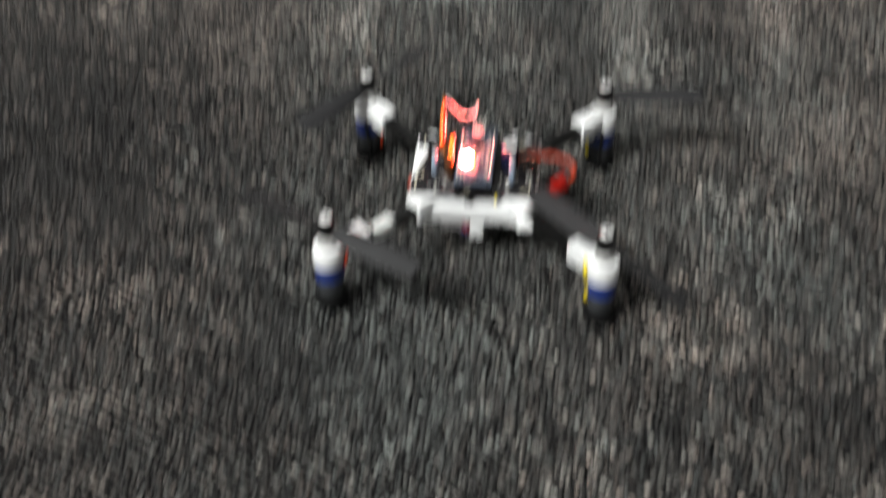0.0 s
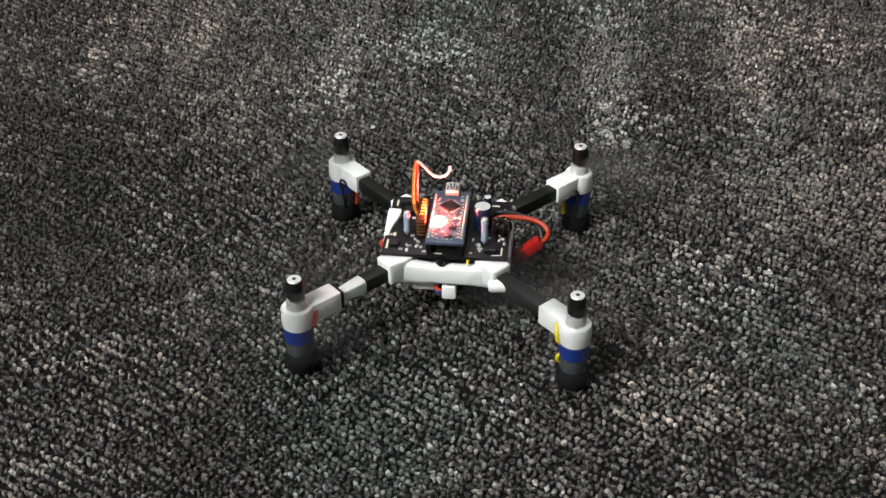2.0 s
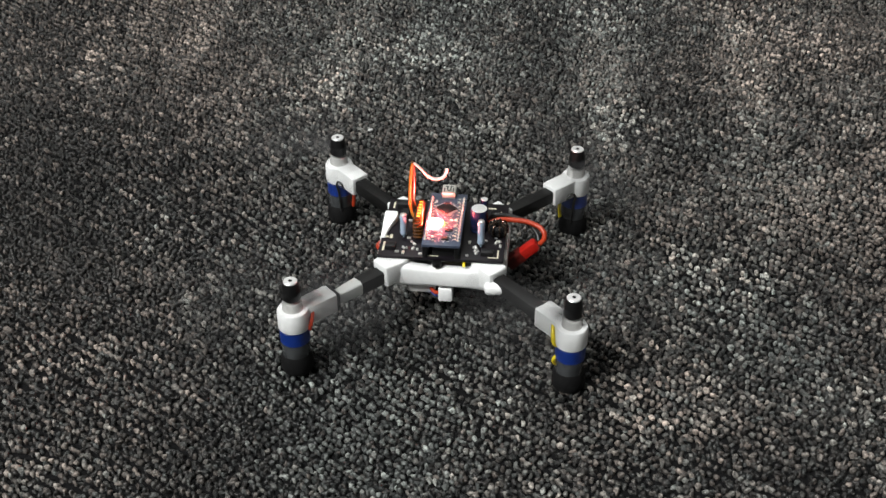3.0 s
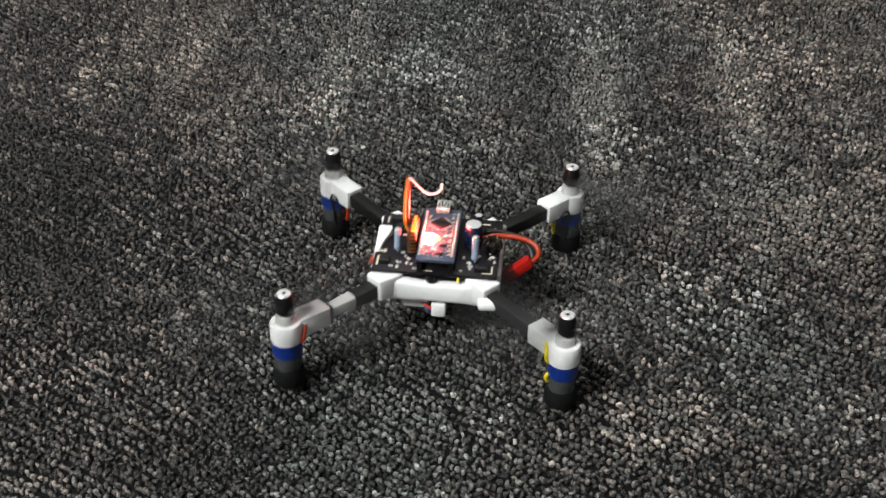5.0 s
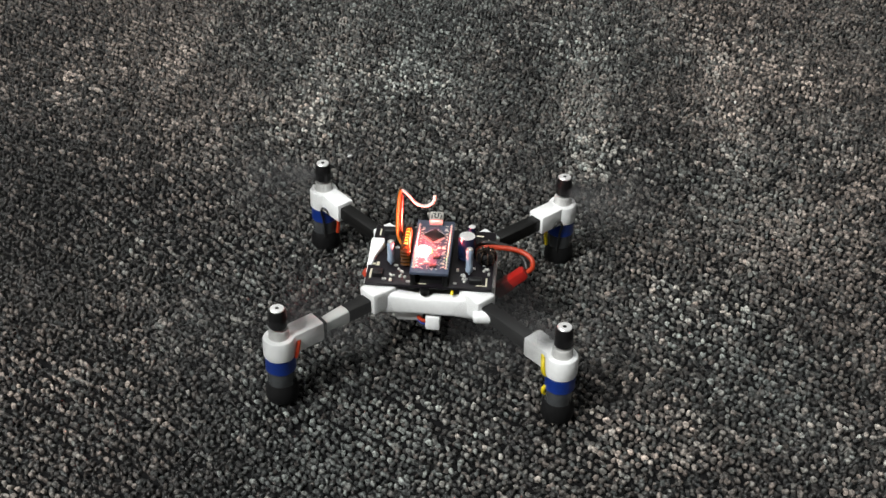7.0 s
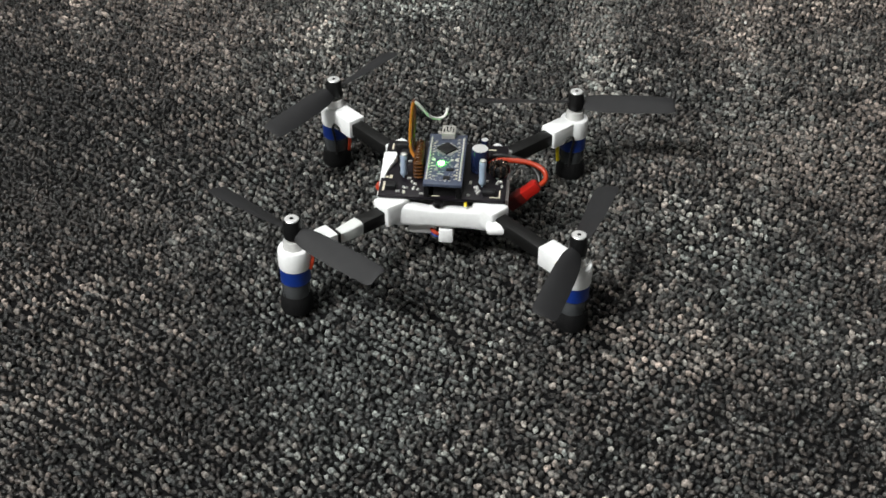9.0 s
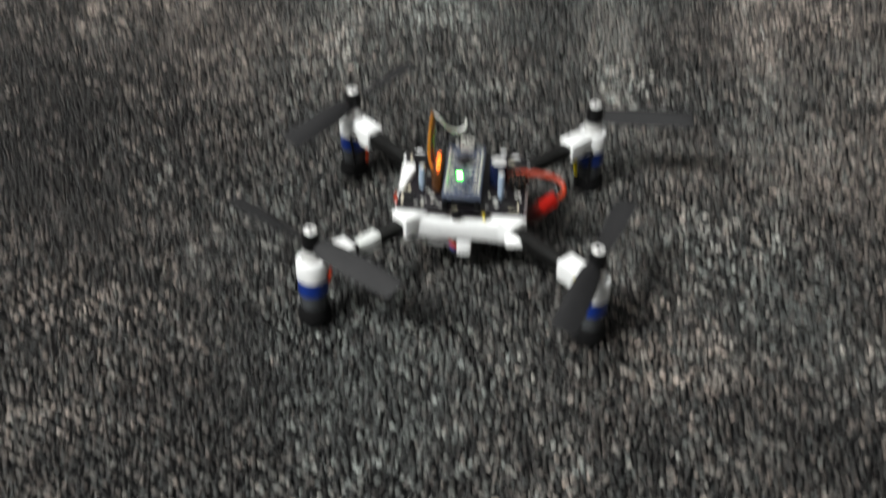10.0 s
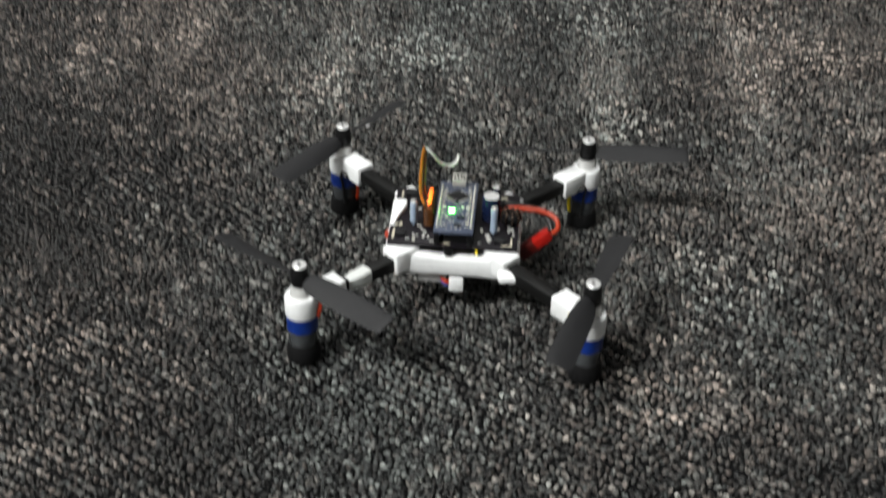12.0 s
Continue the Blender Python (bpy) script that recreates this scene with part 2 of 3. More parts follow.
def tube(bm, points, r, n=8, steps=6):
    """A round wire through points (millimetres), smoothed."""
    p = [Vector(q) for q in points]
    p = [2 * p[0] - p[1]] + p + [2 * p[-1] - p[-2]]
    line = []
    for i in range(1, len(p) - 2):
        for s in range(steps):
            t = s / steps
            a, b, c, d = p[i - 1:i + 3]
            line.append(0.5 * (2 * b + (c - a) * t + (2 * a - 5 * b + 4 * c - d) * t * t + (3 * b - a - 3 * c + d) * t ** 3))
    line.append(p[-2])
    rings, side = [], None
    for i, q in enumerate(line):
        way = (line[min(i + 1, len(line) - 1)] - line[max(i - 1, 0)]).normalized()
        if side is None:
            side = way.orthogonal().normalized()
        side = (side - way * side.dot(way)).normalized()
        up = way.cross(side)
        rings.append([bm.verts.new((q + r * (math.cos(2 * math.pi * k / n) * side + math.sin(2 * math.pi * k / n) * up)) * MM) for k in range(n)])
    for a, b in zip(rings, rings[1:]):
        for k in range(n):
            bm.faces.new((a[k], a[(k + 1) % n], b[(k + 1) % n], b[k]))
    bm.faces.new(rings[0][::-1])
    bm.faces.new(rings[-1])
    return bm


def mesh():
    return bmesh.new()


def rough(bm, depth, size):
    """Uneven, hand-finished plastic: moves the points by up to depth millimetres."""
    for v in bm.verts:
        v.co += noise.noise_vector(v.co * size) * depth * MM
    return bm


# ---- the room ----
def slab(name, x0, x1, y0, y1, z0, z1, mat, label):
    bm = box(mesh(), x0 / MM, x1 / MM, y0 / MM, y1 / MM, z0 / MM, z1 / MM)
    return tagged(part(name, bm, mat, None, smooth=False), label, name.split("_")[0], kind="structure")


def build_room():
    x0, x1, y0, y1, h = ROOM
    floor = slab("floor", x0, x1, y0, y1, -0.02, -0.0023, SHADE_BACKING, "dark grey mottled loop-pile carpet floor")
    slab("wall_north", x0, x1, y1, y1 + 0.1, -0.02, h, WALL, "plain pale painted wall")
    slab("wall_south", x0, x1, y0 - 0.1, y0, -0.02, h, WALL, "plain pale painted wall")
    slab("wall_west", x0 - 0.1, x0, y0 - 0.1, y1 + 0.1, -0.02, h, WALL, "plain pale painted wall")
    slab("wall_east", x1, x1 + 0.1, y0 - 0.1, y1 + 0.1, -0.02, h, WALL, "plain pale painted wall")
    slab("ceiling", x0 - 0.1, x1 + 0.1, y0 - 0.1, y1 + 0.1, h, h + 0.1, CEILING, "plain white ceiling")
    for x, y, watts in PANELS:
        light = tagged(new("ceiling_light"), "unseen lit white ceiling panel light, assumed from the shading", "ceiling light", "ceiling lights")
        light.location = (x, y, h)
        bm = mesh()
        for a in ((-620, 620, -320, -300), (-620, 620, 300, 320), (-620, -600, -300, 300), (600, 620, -300, 300)):
            box(bm, *a, -40, 0)
        part("frame", bm, METAL_FRAME, light, smooth=False)
        part("diffuser", box(mesh(), -600, 600, -300, 300, -25, -18), DIFFUSER, light, "glowing diffuser", smooth=False)
        lamp = bpy.data.lights.new("panel_lamp", "AREA")
        lamp.shape, lamp.size, lamp.size_y, lamp.energy, lamp.color = "RECTANGLE", 1.2, 0.6, watts, (0.99, 1.0, 0.97)
        ob = new("panel_lamp", lamp)
        ob.location = (x, y, h - 0.045)
    return floor


def tufts(x, y, spin, la, lb, top, base, seg, levels, lean):
    """Vertices and triangles of rounded tufts, one island each."""
    k, n = x.size, 1 + seg * len(levels)
    vs = np.zeros((k, n, 3))
    c, s = np.cos(spin), np.sin(spin)
    vs[:, 0, 0], vs[:, 0, 1], vs[:, 0, 2] = x + lean[:, 0], y + lean[:, 1], top
    for j, (w, hgt) in enumerate(levels):
        for i in range(seg):
            a = 2 * math.pi * (i + 0.5 * (j % 2)) / seg
            u, v = la * w * math.cos(a), lb * w * math.sin(a)
            q = 1 + j * seg + i
            vs[:, q, 0] = x + c * u - s * v + lean[:, 0] * hgt
            vs[:, q, 1] = y + s * u + c * v + lean[:, 1] * hgt
            vs[:, q, 2] = base + (top - base) * hgt
    faces = [(0, 1 + i, 1 + (i + 1) % seg) for i in range(seg)]
    for j in range(len(levels) - 1):
        for i in range(seg):
            a, b = 1 + j * seg + i, 1 + j * seg + (i + 1) % seg
            d, e = a + seg, b + seg
            faces.append((a, d, b) if j % 2 == 0 else (a, d, e))
            faces.append((b, d, e) if j % 2 == 0 else (a, e, b))
    tri = (np.array(faces)[None] + (np.arange(k) * n)[:, None, None]).reshape(-1, 3)
    return vs.reshape(-1, 3), tri


# the stretch of carpet that the camera's view takes in, whose loops are built one by one
NEAR, FAR, WEST, EAST = -0.24, 0.56, -0.46, 0.36


def pile_object(name, vs, tri, mat, floor, label, dye, warm):
    """The loops as one mesh; each loop carries its tone as dye and its tint as warm."""
    me = bpy.data.meshes.new(name)
    me.vertices.add(len(vs))
    me.vertices.foreach_set("co", vs.ravel())
    me.loops.add(tri.size)
    me.loops.foreach_set("vertex_index", tri.ravel().astype(np.int32))
    me.polygons.add(len(tri))
    me.polygons.foreach_set("loop_start", np.arange(0, tri.size, 3, dtype=np.int32))
    me.polygons.foreach_set("use_smooth", np.ones(len(tri), dtype=bool))
    for key, values in (("dye", dye), ("warm", warm)):
        me.attributes.new(key, "FLOAT", "POINT").data.foreach_set("value", np.repeat(values, len(vs) // len(values)).astype(np.float32))
    me.update(calc_edges=True)
    me.materials.append(mat)
    ob = new(name, me)
    ob.parent = floor
    tagged(ob, label, kind="stuff")


def drift(x, y, size, off, detail=2):
    """Smooth noise, about -0.5 to 0.5, whose patches are about size metres."""
    return np.array([noise.fractal(Vector((a / size + off, b / size - off, off)), 1.0, 2.0, detail) for a, b in zip(x, y)]) * 0.6


# pale streaks of the carpet and darker patches, placed to fit the camera's view: middle, half size (metres) and
# strength
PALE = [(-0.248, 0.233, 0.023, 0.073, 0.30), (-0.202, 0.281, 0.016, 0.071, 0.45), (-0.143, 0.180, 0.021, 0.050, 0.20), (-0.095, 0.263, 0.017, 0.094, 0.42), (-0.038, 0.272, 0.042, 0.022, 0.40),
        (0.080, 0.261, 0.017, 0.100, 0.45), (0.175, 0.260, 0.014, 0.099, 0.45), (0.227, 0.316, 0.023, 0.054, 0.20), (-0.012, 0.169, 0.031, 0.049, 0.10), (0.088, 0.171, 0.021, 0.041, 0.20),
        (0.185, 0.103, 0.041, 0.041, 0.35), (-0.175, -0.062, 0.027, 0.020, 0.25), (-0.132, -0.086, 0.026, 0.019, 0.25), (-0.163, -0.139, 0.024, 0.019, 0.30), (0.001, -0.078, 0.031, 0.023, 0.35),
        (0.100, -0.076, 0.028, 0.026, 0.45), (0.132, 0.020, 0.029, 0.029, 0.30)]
DARK_PATCHES = [(-0.250, 0.084, 0.042, 0.090, -0.60), (-0.196, 0.126, 0.044, 0.039, -0.20), (0.040, 0.274, 0.023, 0.068, -0.25), (0.129, 0.225, 0.022, 0.085, -0.20), (-0.081, -0.111, 0.027, 0.038, -0.35),
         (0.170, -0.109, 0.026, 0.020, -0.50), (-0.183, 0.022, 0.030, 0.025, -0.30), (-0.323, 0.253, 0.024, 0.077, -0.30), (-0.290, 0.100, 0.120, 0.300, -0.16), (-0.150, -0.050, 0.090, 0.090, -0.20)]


def patch_tone(x, y):
    """How much lighter or darker the streaks and patches make the yarn at each place; the patches have ragged edges."""
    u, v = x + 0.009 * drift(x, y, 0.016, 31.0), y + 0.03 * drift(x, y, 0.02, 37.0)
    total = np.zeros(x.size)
    for cx, cy, hx, hy, strength in PALE + DARK_PATCHES:
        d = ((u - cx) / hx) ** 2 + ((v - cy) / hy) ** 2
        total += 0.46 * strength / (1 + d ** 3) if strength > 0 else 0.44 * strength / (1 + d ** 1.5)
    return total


ROWS = radians(-31)  # the way that the rows of loops run


def build_pile(floor):
    """The carpet's loops: thousands of small arched tufts in wandering rows, with lower ones between, coloured dark for
    the shade there.
    """
    rng = np.random.default_rng(5)

    def places(along_row, apart, wander):
        i, r = np.meshgrid(np.arange(-400, 400), np.arange(-300, 300))
        i, r = i.ravel().astype(float), r.ravel().astype(int)
        phase = rng.uniform(0, 1, 600)[r + 300]
        px = (i + phase) * along_row + rng.normal(0, wander, i.size)
        py = r * apart + rng.normal(0, wander, i.size)
        x, y = px * math.cos(ROWS) - py * math.sin(ROWS), px * math.sin(ROWS) + py * math.cos(ROWS) + 0.15
        yarn = np.floor((i + 7 * phase) / 2.5).astype(int) * 977 + r * 131
        shade = rng.uniform(0, 1, 4099)[yarn % 4099]
        keep = (y > NEAR - 0.02) & (y < FAR + 0.02) & (x > WEST - 0.02) & (x < EAST + 0.02)
        x, y, shade = x[keep], y[keep], shade[keep]
        x, y = x + drift(x, y, 0.035, 3.3) * 3.5 * MM, y + drift(x, y, 0.035, 8.1) * 3.5 * MM + drift(x, y, 0.16, 5.7) * 30 * MM
        odd = (r % 2)[keep]
        keep = (y > NEAR) & (y < FAR) & (x > WEST) & (x < EAST)
        return x[keep], y[keep], shade[keep], odd[keep]

    x, y, shade, odd = places(3.0 * MM, 4.3 * MM, 0.36 * MM)
    k = x.size
    own = 0.5 + (0.6 * rng.uniform(0, 1, k) + 0.4 * shade - 0.5) * 1.4
    own = np.clip(own, 0, 1) ** 1.15
    own = np.clip(own + (0.12 - 0.3 * odd) * np.clip(0.5 + 1.6 * drift(x, y, 0.05, 44.0), 0, 1.1), 0, 1.15)  # in places every other row lies low and dark
    lively = np.clip(1 + 1.2 * drift(x, y, 0.07, 21.7), 0.55, 1.5)  # how far light and dark yarns part
    dye = 0.466 + (own - 0.45) * 0.64 * lively + patch_tone(x, y) + 0.16 * drift(x, y, 0.012, 14.2)
    # warmer away from the middle, most in the west, to fit the camera's view
    warm = 0.385 + 0.2 * np.clip(np.abs(x + 0.02) / 0.2, 0, 1.2) + 0.10 * (x < -0.12) * np.clip((-0.12 - x) / 0.08, 0, 1) + 0.25 * drift(x, y, 0.09, 11.3) + rng.normal(0, 0.07, k)
    spin = ROWS * 0.7 + rng.normal(0, 0.5, k)
    top = (0.25 + 0.9 * (own - 0.5) + rng.normal(0, 0.28, k)) * MM
    vs, tri = tufts(x, y, spin, 1.55 * MM * rng.uniform(0.65, 1.3, k), 1.05 * MM * rng.uniform(0.65, 1.25, k), top, -2.6 * MM, 7,
                    ((0.55, 0.93), (1.0, 0.66), (0.55, 0.05)), rng.normal(0, 0.45, (k, 2)) * MM)
    vs = vs + rng.normal(0, 0.2 * MM, vs.shape)
    pile_object("carpet_pile", vs, tri, PILE, floor, "mottled charcoal and pale grey looped carpet pile", dye, warm)
    x, y, shade, odd = places(3.0 * MM, 3.6 * MM, 1.1 * MM)
    k = x.size
    # much darker than the tufts above: shade in the gaps put into colour
    dye = 0.12 + 0.34 * rng.uniform(0, 1, k) + 0.5 * patch_tone(x, y)
    vs, tri = tufts(x, y, ROWS + rng.normal(0, 0.9, k), 1.6 * MM * rng.uniform(0.7, 1.3, k), 1.15 * MM * rng.uniform(0.7, 1.2, k), rng.normal(-0.7, 0.35, k) * MM, -2.6 * MM, 5,
                    ((0.7, 0.85), (1.0, 0.1)), rng.normal(0, 0.4, (k, 2)) * MM)
    pile_object("carpet_underpile", vs, tri, UNDER, floor, "low carpet loops, coloured dark for the shade between the rows", dye, 0.5 + rng.normal(0, 0.15, k))
    # the rest of the floor
    x0, x1, y0, y1, _ = ROOM
    inner = [(WEST, NEAR), (EAST, NEAR), (EAST, FAR), (WEST, FAR)]
    outer = [(x0, y0), (x1, y0), (x1, y1), (x0, y1)]
    bm = mesh()
    ring = [[bm.verts.new((px, py, z)) for px, py in c] for c, z in ((outer, -0.0006), (inner, -0.0006), (inner, -0.0024))]
    for p, q in zip(ring, ring[1:]):
        for i in range(4):
            bm.faces.new((p[i], p[(i + 1) % 4], q[(i + 1) % 4], q[i]))
    tagged(part("carpet_field", bm, FIELD, floor, smooth=False), "dark grey mottled loop-pile carpet", kind="stuff")


def build_lint():
    """A white crumb and a pale fleck on the carpet."""
    for x, y, long, mat, label in ((0.1794, 0.2554, 1.0, WHITE_WIRE, "small white crumb of lint on the carpet"),
                                   (-0.0612, 0.1566, 2.1, LABEL, "pale grey elongated fleck of lint on the carpet")):
        bm = mesh()
        bmesh.ops.create_icosphere(bm, subdivisions=2, radius=0.9 * MM)
        for v in bm.verts:
            v.co *= 1 + 0.35 * noise.noise(v.co * 1800)
            v.co.x *= long
        tagged(part("lint", bm, mat, None, at=pose(x, y, 0.0008, 0, 0, 35 * (long - 1))), label, "lint", "lint on the carpet")


# ---- the quadcopter ----
HALF = 63.2      # from the middle to each motor, millimetres
RADIUS = 89.4    # the same along the arm


def along(quadrant):
    """The turn that lays +x along the arm of a quadrant."""
    return pose(0, 0, 0, 0, 0, {"fr": -45, "br": 45, "bl": 135, "fl": -135}[quadrant])


def build_frame(drone):
    bm = mesh()
    rings = []
    for x, z0, z1, y0 in ((-26, 25.4, 35.2, -25.2), (-25, 24.8, 36.9, -26.2), (-23, 24.7, 37.0, -26.6), (-20.5, 24.6, 35.9, -26.9), (-17, 24.6, 35.6, -26.7), (-11, 24.6, 35.0, -26.6), (-6, 24.9, 34.3, -26.5), (-2, 24.8, 34.2, -26.4), (9, 24.5, 34.5, -26.5),
                         (13, 24.5, 34.4, -26.4), (17, 24.2, 35.2, -26.7), (20, 23.9, 35.0, -26.5), (23, 23.6, 35.4, -26.6), (26.5, 23.2, 34.0, -26.0), (27.5, 24.0, 33.0, -25.0)):
        ring = []
        z0, z1 = z0 - 2.4, z1 - 1.7
        for i in range(16):
            a = 2 * math.pi * i / 16
            u, v = math.cos(a), math.sin(a)
            u, v = math.copysign(abs(u) ** 0.5, u), math.copysign(abs(v) ** 0.5, v)
            ring.append(bm.verts.new(Vector((x, (y0 - 20.5) / 2 + u * (-20.5 - y0) / 2, (z0 + z1) / 2 + v * (z1 - z0) / 2)) * MM))
        rings.append(ring)
    for p, q in zip(rings, rings[1:]):
        for i in range(16):
            bm.faces.new((p[i], p[(i + 1) % 16], q[(i + 1) % 16], q[i]))
    bm.faces.new(rings[0])
    bm.faces.new(rings[-1])
    rough(bm, 0.35, 260)
    part("front_rail", bm, WHITE, drone, "white printed front rail")
    part("rear_rail", box(mesh(), -24, 24, 20.5, 26, 23.5, 34.5, 1.6), WHITE, drone)
    for s in (-1, 1):
        part("side_rail", box(mesh(), s * 29 - 2.4, s * 29 + 2.4, -16, 16, 23.5, 33.5, 1.2), WHITE, drone)
    part("belly_plate", box(mesh(), -25, 25, -20, 20, 23.5, 25.5, 0.6), WHITE, drone)
    for q in ("fr", "br", "bl", "fl"):
        bm = box(mesh(), 26, 40, -5.6, 5.6, 24.6, 35.9, 1.2, along(q))
        bmesh.ops.subdivide_edges(bm, edges=bm.edges[:], cuts=2, use_grid_fill=True)
        part("corner_clamp", rough(bm, 0.45, 190), WHITE, drone)
    bm = lathe(mesh(), [(0.4, -5.6), (2.6, -5.2), (3.3, -4), (3.3, 3), (2.7, 4.4), (0.4, 4.9)], n=16, turn=pose(0, 0, 0, 0, 84, -4))
    bmesh.ops.translate(bm, verts=bm.verts, vec=Vector((27.4, -31.6, 28.0)) * MM)
    part("lug", bm, WHITE, drone)
    # a white hook that folds over the board's edge
    bm = mesh()
    rings = []
    for y, z, w in ((10.8, 39.6, 6.6), (10.2, 40.6, 7.6), (7.5, 41.2, 8.4), (5, 41.0, 8.1), (2.5, 40.4, 6.9), (-0.5, 39.7, 5.2), (-4, 39.0, 3.8), (-9, 38.7, 2.8), (-9.5, 38.0, 2.4)):
        w *= 0.78
        rings.append([bm.verts.new(Vector(c) * MM) for c in ((-31.8, y, 33), (-31.8, y, z - 0.5), (-31.3, y, z), (-31.9 + w, y, z), (-31.5 + w, y, z - 0.6), (-31.5 + w, y, 37.6), (-30, y, 33))])
    for p, q in zip(rings, rings[1:]):
        for i in range(7):
            bm.faces.new((p[i], p[(i + 1) % 7], q[(i + 1) % 7], q[i]))
    bm.faces.new(rings[0])
    bm.faces.new(rings[-1])
    bmesh.ops.translate(bm, verts=bm.verts, vec=Vector((1.3, 0, 0)) * MM)
    part("edge_hook", bm, WHITE, drone, "white folded plastic hook")
    for x, y in ((-26, -19), (26, -19), (-26, 20), (26, 20)):
        part("standoff", lathe(mesh(), [(2, 33), (2, 36.4)], x, y, 10), BLACK, drone)
    part("screw", lathe(mesh(), [(0.8, 33.2), (2.2, 33.6), (2.5, 35), (2.0, 36.2), (0.6, 36.4)], -1.5, -23.8, 14), BLACK, drone)
    part("yellow_wire_end", tube(mesh(), [(11.5, -20, 35.4), (11.5, -23.5, 35.6), (11.5, -25, 34.4)], 0.75), YELLOW_WIRE, drone)
    # assumed block; its black also stands in for shade under the frame
    battery = part("battery", box(mesh(), -15, 15, -15, 20, 12, 23.2, 2.0), BLACK, drone, "assumed battery, black for the dark under the frame")
    part("battery_end", box(mesh(), -15.5, -2.5, -22.5, -14, 15.8, 21.6, 1.2), LABEL, battery, "pale wrapped end")
    plug = part("plug", box(mesh(), -0.9, 6.0, -25.5, -17, 13.2, 20.9, 0.8), WHITE, drone, "white plug with red and blue leads")
    for y, z, m in ((-21.5, 17.8, RED_WIRE), (-20.5, 15.9, BLUE_WIRE), (-20.5, 14.2, BLACK_WIRE)):
        part("lead", tube(mesh(), [(0.5, y - 2, z), (-1.8, y - 3.0, z + 0.2), (-4, y - 1.5, z + 0.8), (-6, y + 4, z + 1)], 0.95), m, plug)


def build_arms(drone):
    for q in ("fr", "br", "bl", "fl"):
        part("arm", box(mesh(), 34, 53 if q == "fl" else 80, -3.4, 3.4, 25.6, 32.4, 0.7, along(q)), TUBE, drone)
    # a white splint and a tie on one arm
    bm = box(mesh(), 52, 69, -3.4, 3.4, 25.2, 32.2, 0.9, along("fl"))
    bmesh.ops.subdivide_edges(bm, edges=bm.edges[:], cuts=2, use_grid_fill=True)
    for v in bm.verts:  # it narrows towards the motor
        d = -(v.co.x + v.co.y) / math.sqrt(2) / MM
        k = 1 - 0.3 * min(max((d - 54) / 13, 0), 1)
        side = (v.co.x - v.co.y) / 2
        v.co = Vector((v.co.x - side * (1 - k), v.co.y + side * (1 - k), 0.0287 + (v.co.z - 0.0287) * k))
    part("splint", rough(bm, 0.5, 170), DULL_WHITE, drone, "dull white printed arm splint")
    bm = mesh()
    box(bm, 66.3, 67.9, -4.6, 4.6, 32.8, 33.8, 0.4, along("fl"))
    box(bm, 66.3, 67.9, 3.7, 4.7, 24.4, 33.7, 0.4, along("fl"))
    box(bm, 66.3, 67.9, -4.7, -3.7, 24.4, 33.7, 0.4, along("fl"))
    part("tie", bm, BLACK, drone, "black cable tie")


